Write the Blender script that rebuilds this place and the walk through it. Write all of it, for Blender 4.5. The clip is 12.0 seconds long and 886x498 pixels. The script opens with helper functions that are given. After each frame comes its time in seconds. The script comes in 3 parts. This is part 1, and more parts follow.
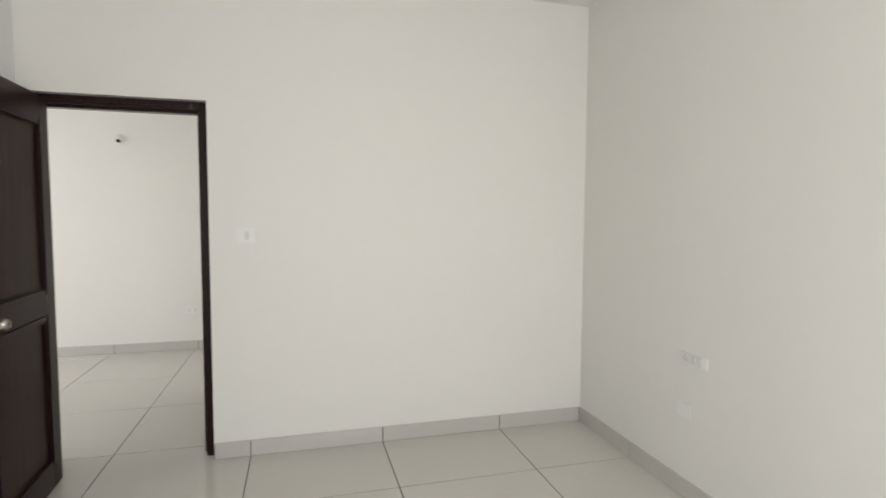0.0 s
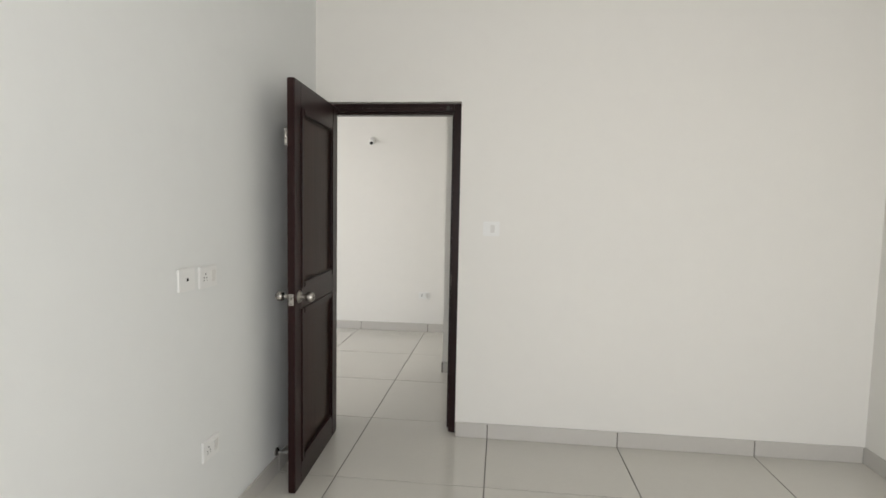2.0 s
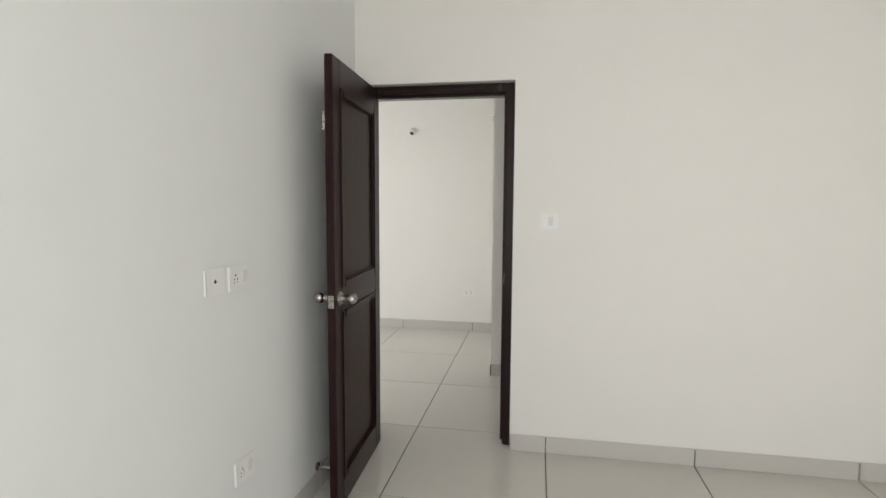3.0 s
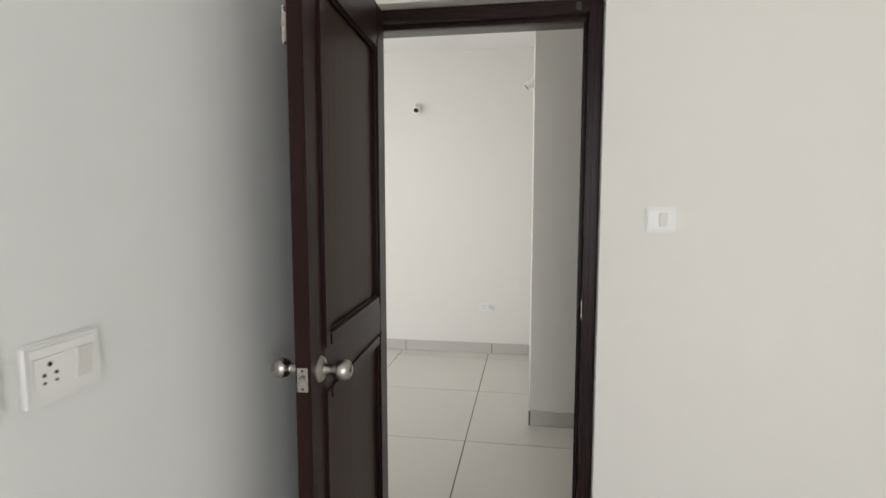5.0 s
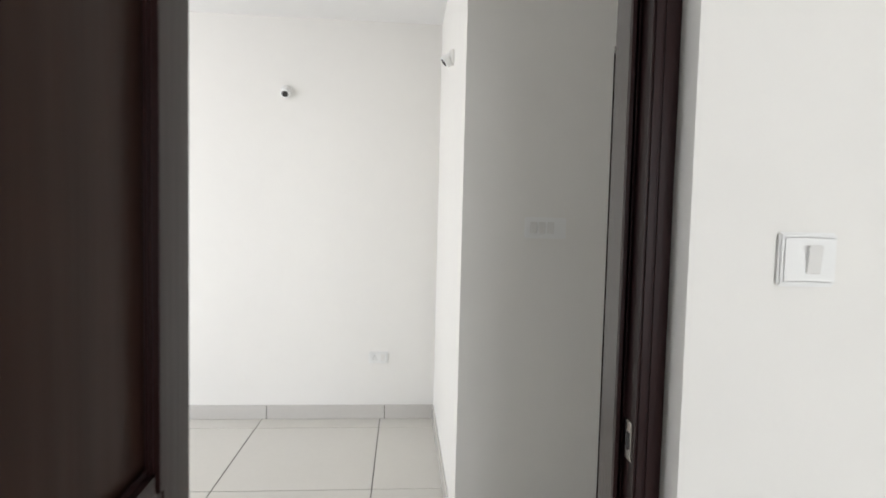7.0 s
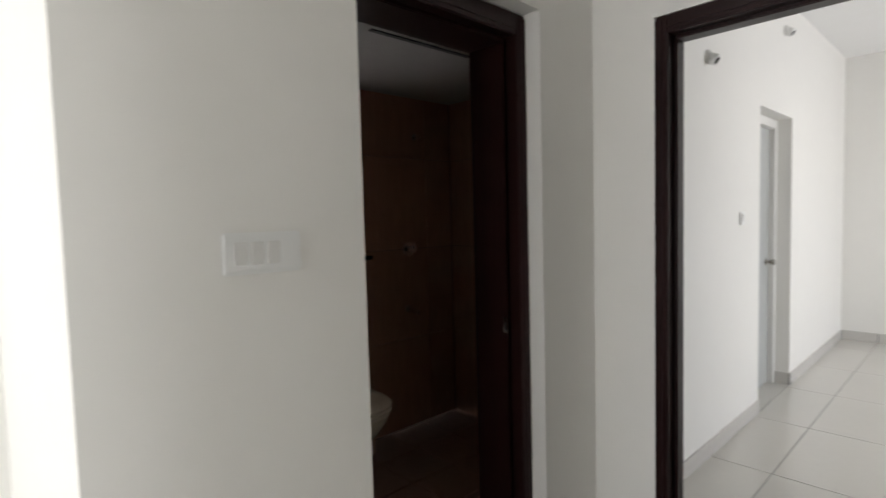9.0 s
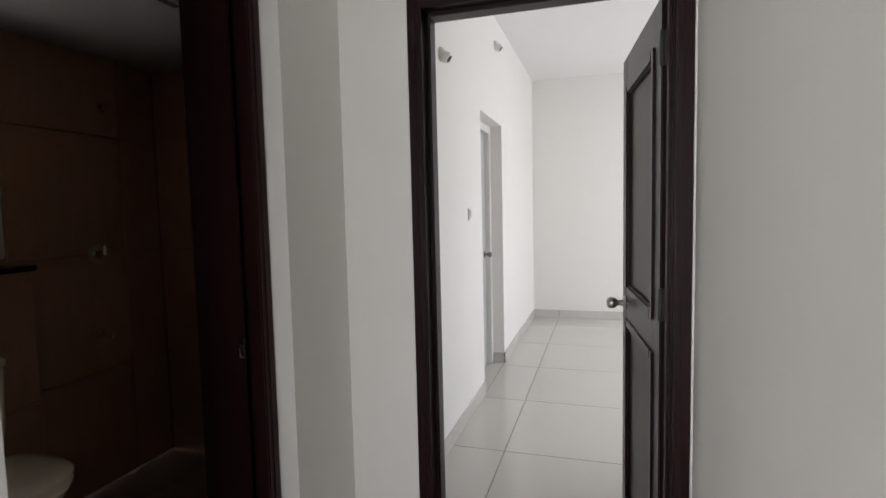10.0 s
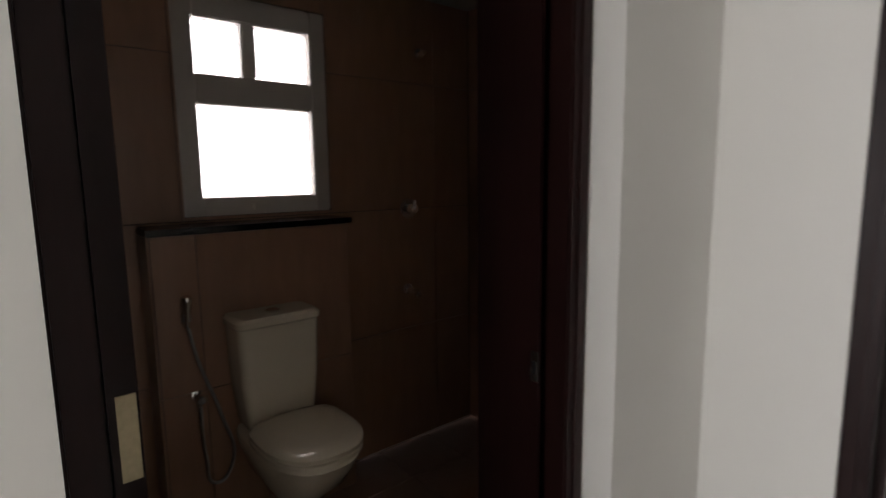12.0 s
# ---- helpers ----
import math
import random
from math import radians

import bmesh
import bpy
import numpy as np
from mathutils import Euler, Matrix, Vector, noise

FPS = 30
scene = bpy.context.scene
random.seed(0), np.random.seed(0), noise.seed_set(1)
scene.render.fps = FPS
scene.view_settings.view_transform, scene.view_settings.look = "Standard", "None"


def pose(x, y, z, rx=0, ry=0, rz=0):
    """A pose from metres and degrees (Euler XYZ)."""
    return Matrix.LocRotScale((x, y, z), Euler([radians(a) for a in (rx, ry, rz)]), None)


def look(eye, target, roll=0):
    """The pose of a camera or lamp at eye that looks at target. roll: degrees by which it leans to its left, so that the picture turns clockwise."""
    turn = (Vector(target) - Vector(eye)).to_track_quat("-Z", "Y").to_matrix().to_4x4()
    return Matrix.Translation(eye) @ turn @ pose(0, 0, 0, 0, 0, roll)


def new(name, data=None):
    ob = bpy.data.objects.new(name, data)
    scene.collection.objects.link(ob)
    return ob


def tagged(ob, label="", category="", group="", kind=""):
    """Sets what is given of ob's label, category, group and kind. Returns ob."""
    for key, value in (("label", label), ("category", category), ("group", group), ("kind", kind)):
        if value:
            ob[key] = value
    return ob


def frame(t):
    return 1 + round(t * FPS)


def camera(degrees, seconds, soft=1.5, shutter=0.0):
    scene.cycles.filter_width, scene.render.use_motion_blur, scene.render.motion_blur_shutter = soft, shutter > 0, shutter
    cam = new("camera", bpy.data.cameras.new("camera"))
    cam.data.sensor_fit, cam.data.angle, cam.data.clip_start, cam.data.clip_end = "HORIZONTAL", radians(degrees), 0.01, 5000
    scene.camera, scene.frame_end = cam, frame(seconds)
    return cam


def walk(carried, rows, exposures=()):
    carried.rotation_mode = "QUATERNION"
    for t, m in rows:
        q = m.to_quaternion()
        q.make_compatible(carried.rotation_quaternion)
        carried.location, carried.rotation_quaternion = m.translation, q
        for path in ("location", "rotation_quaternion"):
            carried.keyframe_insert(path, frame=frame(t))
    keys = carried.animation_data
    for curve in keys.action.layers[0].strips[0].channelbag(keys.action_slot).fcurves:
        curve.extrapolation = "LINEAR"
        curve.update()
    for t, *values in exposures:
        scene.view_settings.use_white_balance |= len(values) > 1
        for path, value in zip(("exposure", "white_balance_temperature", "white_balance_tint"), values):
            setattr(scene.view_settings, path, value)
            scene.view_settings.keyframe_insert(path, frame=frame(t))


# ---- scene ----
cam = camera(80.1, 12.0, shutter=0.35)
PATH = [
    (0, (1.405, -3.25, 1.44), (1.929, -1.324, 1.309), 0.3),
    (0.5, (1.367, -3.256, 1.432), (1.648, -1.281, 1.291), 0.8),
    (1, (1.282, -3.274, 1.439), (1.339, -1.279, 1.317), 0.9),
    (1.5, (1.218, -3.263, 1.441), (1.09, -1.271, 1.319), 1.3),
    (2, (1.158, -3.215, 1.429), (0.943, -1.233, 1.276), 1.1),
    (2.5, (1.104, -3.115, 1.406), (0.812, -1.144, 1.231), 0.7),
    (3, (1.043, -2.934, 1.41), (0.689, -0.973, 1.234), 0.3),
    (3.2, (0.999, -2.834, 1.424), (0.629, -0.877, 1.25), 0.3),
    (5, (0.662, -1.886, 1.381), (0.342, 0.08, 1.193), 0.0),
    (5.5, (0.604, -1.628, 1.368), (0.33, 0.345, 1.192), 0.1),
    (6, (0.532, -1.352, 1.372), (0.374, 0.635, 1.208), 0.4),
    (6.5, (0.486, -1.097, 1.344), (0.47, 0.899, 1.217), 0.9),
    (7, (0.45, -0.807, 1.36), (0.604, 1.184, 1.254), 1.4),
    (7.2, (0.439, -0.683, 1.364), (0.675, 1.3, 1.263), 1.3),
    (8.8, (0.492, 0.186, 1.403), (1.719, 1.762, 1.281), -1.4),
    (8.9, (0.52, 0.22, 1.401), (1.84, 1.718, 1.28), -1.3),
    (9, (0.538, 0.239, 1.405), (1.921, 1.679, 1.285), -1.5),
    (9.5, (0.659, 0.346, 1.388), (2.394, 1.332, 1.259), -1.6),
    (10, (0.77, 0.466, 1.387), (2.676, 1.052, 1.237), -1.3),
    (10.5, (0.875, 0.557, 1.373), (2.794, 1.093, 1.198), -1.6),
    (11, (1.023, 0.633, 1.371), (2.817, 1.494, 1.166), -1.5),
    (11.5, (1.162, 0.726, 1.366), (2.711, 1.971, 1.143), -1.2),
    (12, (1.262, 0.83, 1.354), (2.536, 2.347, 1.082), -0.7),
]
walk(cam, [(t, look(eye, target, roll)) for t, eye, target, roll in PATH],
     [(0, -0.13, 6700, 11), (3, -0.13, 6700, 11), (5.5, -0.08, 6650, 12), (6.4, -0.07, 6650, 12), (6.7, 0.12, 6500, 12), (7, 0.26, 6350, 12),
      (8.8, 0.7, 6500, 11), (10, 0.64, 6400, 14), (10.5, 0.64, 6400, 14), (11, 0.5, 6400, 14), (12, 0.8, 6550, 14)])
LA, LH, LS, LB, HZ = 70.0, 54.0, 31.0, 46.0, 2.8   # window light in watts, LS an added fill; brightness of the sky backdrop

# ---- world, large lights ----
world = bpy.data.worlds.new("sky")
scene.world = world
world.use_nodes = True
wn = world.node_tree
sky = wn.nodes.new("ShaderNodeTexSky")
sky.sky_type, sky.sun_disc = "NISHITA", False
sky.sun_elevation, sky.sun_rotation = radians(62), radians(200)
wn.links.new(sky.outputs[0], wn.nodes["Background"].inputs[0])
wn.nodes["Background"].inputs[1].default_value = 0.1

sun_data = bpy.data.lights.new("sun", "SUN")
sun_data.energy, sun_data.angle, sun_data.color = 1.0, radians(12), (1.0, 0.95, 0.88)
new("sun", sun_data).matrix_world = look((0, 0, 30), (5, 14, 0))


def window_light(name, at, to, width, height, watts, colour):
    """Sky light that comes in through a window's opening."""
    d = bpy.data.lights.new(name, "AREA")
    d.shape, d.size, d.size_y, d.energy, d.color = "RECTANGLE", width, height, watts, colour
    new(name, d).matrix_world = look(at, to)


window_light("daylight_bedroom", (1.75, -4.66, 1.35), (1.75, 0, 1.35), 2.3, 2.0, LA, (0.965, 0.975, 0.985))
window_light("daylight_hall", (-4.26, 1.5, 1.3), (0, 1.5, 1.3), 1.9, 2.1, LH, (0.955, 0.965, 0.985))
# fill lamp added to lift the corridor and hall end walls
window_light("fill_hall_side", (-2.5, 0.16, 1.35), (-2.5, 3, 1.35), 2.2, 2.0, LS, (0.955, 0.965, 0.985))
window_light("daylight_second_bedroom", (5.6, -2.66, 1.35), (5.6, 1, 1.35), 2.6, 2.0, LB, (0.97, 0.98, 1.02))

# ---- materials ----


def material(name, colour, rough=0.5, metal=0.0, vary=0.08, scale=6.0, bump=0.0, bump_scale=60.0, stretch=(1, 1, 1), coat=0.0, piece=0.0, second=None, gloss=0.5):
    """Principled surface: two scales of colour variation, fine relief, optional change from piece to piece."""
    m = bpy.data.materials.new(name)
    m.use_nodes = True
    n, l = m.node_tree.nodes, m.node_tree.links
    b = n["Principled BSDF"]
    b.inputs["Roughness"].default_value, b.inputs["Metallic"].default_value = rough, metal
    b.inputs["Specular IOR Level"].default_value = gloss
    b.inputs["Coat Weight"].default_value, b.inputs["Coat Roughness"].default_value = coat, 0.12
    tc, mp = n.new("ShaderNodeTexCoord"), n.new("ShaderNodeMapping")
    mp.inputs["Scale"].default_value = stretch
    l.new(tc.outputs["Object"], mp.inputs[0])
    big, fine = n.new("ShaderNodeTexNoise"), n.new("ShaderNodeTexNoise")
    big.inputs["Scale"].default_value, big.inputs["Detail"].default_value = scale * 0.25, 3
    fine.inputs["Scale"].default_value, fine.inputs["Detail"].default_value = scale * 4, 6
    l.new(mp.outputs[0], big.inputs["Vector"]), l.new(mp.outputs[0], fine.inputs["Vector"])
    add = n.new("ShaderNodeMath")
    add.operation = "ADD"
    l.new(big.outputs[0], add.inputs[0]), l.new(fine.outputs[0], add.inputs[1])
    value = add.outputs[0]
    if piece:
        oi, ma = n.new("ShaderNodeObjectInfo"), n.new("ShaderNodeMath")
        ma.operation, ma.inputs[1].default_value = "MULTIPLY_ADD", piece
        l.new(oi.outputs["Random"], ma.inputs[0]), l.new(value, ma.inputs[2])
        value = ma.outputs[0]
    ramp = n.new("ShaderNodeMapRange")
    ramp.inputs["From Min"].default_value, ramp.inputs["From Max"].default_value = 0.6, 1.4 + piece
    l.new(value, ramp.inputs["Value"])
    mix = n.new("ShaderNodeMix")
    mix.data_type = "RGBA"
    low = [c * (1 - vary) for c in (second or colour)]
    high = [min(1, c * (1 + vary)) for c in colour]
    mix.inputs["A"].default_value, mix.inputs["B"].default_value = (*low, 1), (*high, 1)
    l.new(ramp.outputs[0], mix.inputs["Factor"])
    l.new(mix.outputs["Result"], b.inputs["Base Color"])
    rr = n.new("ShaderNodeMapRange")
    rr.inputs["To Min"].default_value, rr.inputs["To Max"].default_value = rough * 0.85, min(1, rough * 1.2)
    l.new(big.outputs[0], rr.inputs["Value"]), l.new(rr.outputs[0], b.inputs["Roughness"])
    if bump:
        bn, bp = n.new("ShaderNodeTexNoise"), n.new("ShaderNodeBump")
        bn.inputs["Scale"].default_value, bn.inputs["Detail"].default_value = bump_scale, 4
        bp.inputs["Strength"].default_value, bp.inputs["Distance"].default_value = bump, 0.004
        l.new(mp.outputs[0], bn.inputs["Vector"]), l.new(bn.outputs[0], bp.inputs["Height"]), l.new(bp.outputs[0], b.inputs["Normal"])
    return m


PAINT = material("wall_paint", (0.80, 0.785, 0.745), 0.62, vary=0.012, scale=2.5, bump=0.12, bump_scale=26)
# copy of the wall paint with the sky's cool light mixed into its colour
PAINT_SKYLIT = material("wall_paint_skylit", (0.775, 0.787, 0.772), 0.62, vary=0.012, scale=2.5, bump=0.12, bump_scale=26)
CEIL = material("ceiling_paint", (0.82, 0.815, 0.80), 0.75, vary=0.012, scale=2, bump=0.1, bump_scale=40)
# dark grey base colour holds the shade under the shower room ceiling
FALSEC = material("shaded_ceiling_board", (0.32, 0.31, 0.29), 0.7, vary=0.04, scale=3)
TILE = material("vitrified_tile", (0.60, 0.58, 0.53), 0.10, vary=0.025, scale=9, bump=0.02, bump_scale=7, piece=0.4)
SKIRT = material("skirting_tile", (0.56, 0.54, 0.505), 0.2, vary=0.03, scale=9, piece=0.4)
GROUT = material("grout", (0.13, 0.12, 0.105), 0.85, vary=0.15, scale=20)
GROUT2 = material("pale_grout", (0.27, 0.26, 0.24), 0.85, vary=0.15, scale=20)
WOOD = material("dark_wood", (0.017, 0.0061, 0.0057), 0.32, vary=0.3, scale=9, bump=0.12, bump_scale=55, stretch=(1, 1, 0.06), gloss=0.17)
WOODX = material("dark_wood_across", (0.017, 0.0061, 0.0057), 0.32, vary=0.3, scale=9, bump=0.12, bump_scale=55, stretch=(0.06, 0.06, 1), gloss=0.2)
PANELW = material("dark_wood_panel", (0.03, 0.0145, 0.0105), 0.36, vary=0.35, scale=6, bump=0.15, bump_scale=45, stretch=(1, 1, 0.05), gloss=0.15)
WOODG = material("glossy_dark_wood", (0.03, 0.021, 0.018), 0.25, vary=0.2, scale=9, stretch=(1, 1, 0.06), gloss=0.6)
STEEL = material("satin_steel", (0.43, 0.405, 0.375), 0.27, 1.0, vary=0.06, scale=30)
DULL = material("dull_hinge_steel", (0.055, 0.052, 0.048), 0.55, 0.0, vary=0.15, scale=40, gloss=0.25)
CHROME = material("chrome", (0.75, 0.75, 0.75), 0.08, 1.0, vary=0.02)
BRASS = material("dull_brass", (0.5, 0.42, 0.27), 0.45, 0.6, vary=0.15, scale=30)
PLASTIC = material("white_plastic", (0.82, 0.82, 0.80), 0.28, vary=0.01)
PLASTIC2 = material("ivory_plastic", (0.72, 0.71, 0.68), 0.35, vary=0.02)
HOLE = material("dark_hole", (0.02, 0.018, 0.017), 0.6, vary=0.2)
RED = material("red_cap", (0.35, 0.03, 0.02), 0.4)
BROWN = material("brown_wall_tile", (0.34, 0.192, 0.122), 0.3, vary=0.24, scale=5, bump=0.03, bump_scale=30, stretch=(1, 1, 0.25), piece=0.3)
BROWNF = material("brown_floor_tile", (0.27, 0.165, 0.12), 0.4, vary=0.16, scale=8, bump=0.05, piece=0.3)
JOINT = material("brown_joint", (0.09, 0.055, 0.04), 0.8, vary=0.15, scale=20)
GRANITE = material("black_granite", (0.012, 0.011, 0.011), 0.15, vary=0.5, scale=60)
CERAMIC = material("ivory_ceramic", (0.76, 0.67, 0.52), 0.12, vary=0.015, coat=0.6)
UPVC = material("white_upvc", (0.55, 0.5, 0.44), 0.35, vary=0.03)
GREYDOOR = material("grey_door_skin", (0.42, 0.43, 0.42), 0.4, vary=0.05, scale=5)
WHITEWOOD = material("white_frame_paint", (0.76, 0.75, 0.72), 0.4, vary=0.02)
HOSE = material("metal_hose", (0.4, 0.4, 0.4), 0.3, 1.0, vary=0.1, scale=80)
RUBBER = material("black_rubber", (0.02, 0.02, 0.02), 0.6)
OUTSIDE = material("outside_ground", (0.2, 0.19, 0.17), 0.9, vary=0.2, scale=1)

GLASS = bpy.data.materials.new("frosted_glass")
GLASS.use_nodes = True
gb = GLASS.node_tree.nodes["Principled BSDF"]
gb.inputs["Transmission Weight"].default_value, gb.inputs["Roughness"].default_value = 1.0, 0.45
gb.inputs["Base Color"].default_value, gb.inputs["IOR"].default_value = (0.95, 0.95, 0.95, 1), 1.2

HAZE = bpy.data.materials.new("bright_sky_backdrop")
HAZE.use_nodes = True
hb = HAZE.node_tree.nodes["Principled BSDF"]
hb.inputs["Base Color"].default_value = (0, 0, 0, 1)
hb.inputs["Emission Color"].default_value, hb.inputs["Emission Strength"].default_value = (1.0, 0.96, 0.97, 1), HZ

# ---- mesh helpers ----


def box(bm, lo, hi, bevel=0.0):
    """A box between two corners, with softened edges."""
    r = bmesh.ops.create_cube(bm, size=1)
    lo, hi = Vector(lo), Vector(hi)
    bmesh.ops.scale(bm, verts=r["verts"], vec=hi - lo)
    bmesh.ops.translate(bm, verts=r["verts"], vec=(lo + hi) / 2)
    if bevel:
        edges = list({e for v in r["verts"] for e in v.link_edges})
        bmesh.ops.bevel(bm, geom=edges, offset=bevel, segments=2, affect="EDGES", clamp_overlap=True)
    return bm


def boxes(*items, bevel=0.0):
    bm = bmesh.new()
    for lo, hi in items:
        box(bm, lo, hi, bevel)
    return bm


def lathe(profile, seg=28, matrix=None):
    """A turned body: (radius, height) pairs round the local z axis."""
    bm = bmesh.new()
    rings = []
    for r, z in profile:
        rings.append([bm.verts.new((r * math.cos(a), r * math.sin(a), z)) for a in (2 * math.pi * i / seg for i in range(seg))])
    for a, b in zip(rings, rings[1:]):
        for i in range(seg):
            bm.faces.new((a[i], a[(i + 1) % seg], b[(i + 1) % seg], b[i]))
    bm.faces.new(rings[0][::-1]), bm.faces.new(rings[-1])
    if matrix:
        bmesh.ops.transform(bm, matrix=matrix, verts=bm.verts)
    bmesh.ops.recalc_face_normals(bm, faces=bm.faces)
    return bm


def loft(rings):
    """A closed skin over rings of equally many points."""
    bm = bmesh.new()
    vs = [[bm.verts.new(p) for p in r] for r in rings]
    k = len(vs[0])
    for a, b in zip(vs, vs[1:]):
        for i in range(k):
            bm.faces.new((a[i], a[(i + 1) % k], b[(i + 1) % k], b[i]))
    bm.faces.new(vs[0][::-1]), bm.faces.new(vs[-1])
    bmesh.ops.recalc_face_normals(bm, faces=bm.faces)
    return bm


def mesh_of(name, bm, mat, smooth=False):
    me = bpy.data.meshes.new(name)
    bm.to_mesh(me)
    bm.free()
    me.materials.append(mat)
    if smooth:
        me.polygons.foreach_set("use_smooth", [True] * len(me.polygons))
        me.set_sharp_from_angle(angle=radians(38))
    return me


def part(name, bm, mat, parent=None, label="", smooth=False):
    """One mesh object under a thing or a part."""
    ob = new(name, mesh_of(name, bm, mat, smooth))
    if parent:
        ob.parent = parent
    return tagged(ob, label)


def thing(name, label, category, at=None, group="", kind=""):
    ob = new(name)
    ob.empty_display_size = 0.05
    if at is not None:
        ob.matrix_world = at
    return tagged(ob, label, category, group, kind)


def setting(name, bm, mat, label, category):
    return tagged(part(name, bm, mat), label, category, kind="structure")


def wall(name, along, a0, a1, b0, b1, z1, holes, mat, label, z0=0.0):
    """A wall along x or y from a0 to a1, thickness b0 to b1, with openings (from, to, bottom, top)."""
    bm = bmesh.new()

    def add(p, q, zl, zh):
        if q - p > 1e-4 and zh - zl > 1e-4:
            if along == "x":
                box(bm, (p, b0, zl), (q, b1, zh))
            else:
                box(bm, (b0, p, zl), (b1, q, zh))
    at = a0
    for p, q, zl, zh in sorted(holes):
        add(at, p, z0, z1), add(p, q, z0, zl), add(p, q, zh, z1)
        at = q
    add(at, a1, z0, z1)
    return setting(name, bm, mat, label, "wall")


# ---- structure ----
WA = 0.23     # bedroom door wall, far face
YB = 1.282     # shower room wall, corridor face
XB = 0.685     # corner of the projecting wall
YF = 2.76     # hall end wall
XD = 2.337    # second bedroom's door wall
YR = 1.325    # second bedroom's long wall
XE = 7.45     # second bedroom's end wall
YW = 2.94     # shower room window wall
HT = 3.05     # top of all walls

white = "smooth off-white painted plaster wall"
# first opening is invented, for the added hall fill lamp
wall_a = wall("wall_bedroom_door", "x", -4.2, 3.44, 0.0, WA, HT, [(-3.65, -1.35, 0.3, 2.4), (0.02, 0.906, 0, 2.072)], PAINT, white)
# west wall: bluish skylight is painted in as a cooler tint
wall_l = wall("wall_bedroom_west", "y", -4.6, 0.0, -0.15, 0.0, HT, [], PAINT_SKYLIT, "smooth off-white painted plaster wall, tinted cool for the skylight on it")
wall_r = wall("wall_bedroom_east", "y", -4.6, 0.0, 3.295, 3.44, HT, [], PAINT, white)
wall("wall_bedroom_window", "x", -0.15, 3.44, -4.75, -4.6, HT, [(0.55, 2.95, 0.3, 2.4)], PAINT, white)
wall_f = wall("wall_hall_end", "x", -4.2, XB, YF, YF + 0.15, HT, [], PAINT, white)
wall("wall_hall_window", "y", WA, YF, -4.35, -4.2, HT, [(0.5, 2.45, 0.2, 2.4)], PAINT, white)
wall_s = wall("wall_projecting_side", "y", YB + 0.28, YW, XB, XB + 0.14, HT, [], PAINT, white)
wall_c = wall("wall_corridor", "x", XB, XD, YB, YB + 0.28, HT, [(1.279, 2.005, 0, 2.075)], PAINT, white)
wall_d = wall("wall_second_bedroom_door", "y", WA, YR, XD, XD + 0.15, HT, [(0.236, 1.048, 0, 2.062)], PAINT, white)
wall_n = wall("wall_second_bedroom_north", "x", XD + 0.15, XE, YR, YR + 0.2, HT, [(4.555, 5.368, 0, 2.098)], PAINT, white)
wall_e = wall("wall_second_bedroom_end", "y", -2.75, YR + 0.2, XE, XE + 0.15, HT, [], PAINT, white)
wall("wall_second_bedroom_window", "x", 3.44, XE, -2.75, -2.6, HT, [(4.2, 7.0, 0.3, 2.4)], PAINT, white)
dark_label = "dark brown tiled shower room wall"
WIN = (1.786, 2.386, 1.215, 2.035)
wall_w = wall("wall_shower_window", "x", XB, 3.4, YW, YW + 0.2, HT, [WIN], JOINT, dark_label)
wall_q = wall("wall_shower_east", "y", YB + 0.28, YW, 3.22, 3.4, HT, [], JOINT, dark_label)
wall_k = wall("wall_shower_inner_lining", "x", XD, 3.22, YB + 0.281, YB + 0.31, 2.3, [], JOINT, dark_label)
wall_v = wall("wall_shower_west_lining", "y", YB + 0.285, YW, XB + 0.142, XB + 0.16, 2.3, [], JOINT, dark_label)

setting("ceiling_bedroom", boxes(((-0.1, -4.7, 2.83), (3.4, 0.05, 2.95))), CEIL, "plain white painted bedroom ceiling", "ceiling")
setting("ceiling_hall", boxes(((-4.3, 0.1, 2.66), (2.4, 2.82, 2.78))), CEIL, "plain white painted hall ceiling", "ceiling")
setting("ceiling_second_bedroom", boxes(((2.42, 0.1, 2.94), (7.6, 1.42, 3.04)), ((3.4, -2.7, 2.94), (7.6, 0.1, 3.04))), CEIL, "plain white painted ceiling of the second bedroom", "ceiling")
# false ceiling: dimness is painted in through its dark grey board
setting("ceiling_shower_room", boxes(((0.7, 1.42, 2.2), (3.3, 3.0, 2.26))), FALSEC, "low false ceiling of the shower room, its shade put into a grey colour", "ceiling")
setting("roof", boxes(((-4.5, -5, 3.05), (7.9, 3.3, 3.2))), CEIL, "flat concrete roof slab above the rooms", "roof")
setting("ground", boxes(((-60, -60, -3.2), (60, 60, -3.0))), OUTSIDE, "bare ground below the flat", "ground")

floor_a = setting("floor_bedroom", boxes(((-0.1, -4.7, -0.15), (3.4, 0.0, -0.003))), GROUT, "pale beige polished floor tiles with thin grey joints", "floor")
floor_h = setting("floor_hall", boxes(((-4.3, 0.0, -0.15), (XD + 0.07, YB + 0.1, -0.003)), ((-4.3, YB + 0.1, -0.15), (XB + 0.1, 2.82, -0.003))), GROUT, "pale beige polished floor tiles with thin grey joints", "floor")
floor_b = setting("floor_second_bedroom", boxes(((XD + 0.07, 0.1, -0.15), (7.6, 1.6, -0.003)), ((3.4, -2.7, -0.15), (7.6, 0.1, -0.003))), GROUT2, "pale beige polished floor tiles, glossy in the daylight", "floor")
floor_s = setting("floor_shower_room", boxes(((XB + 0.1, YB + 0.1, -0.15), (3.3, 3.0, -0.023))), JOINT, "dark brown matt floor tiles", "floor")


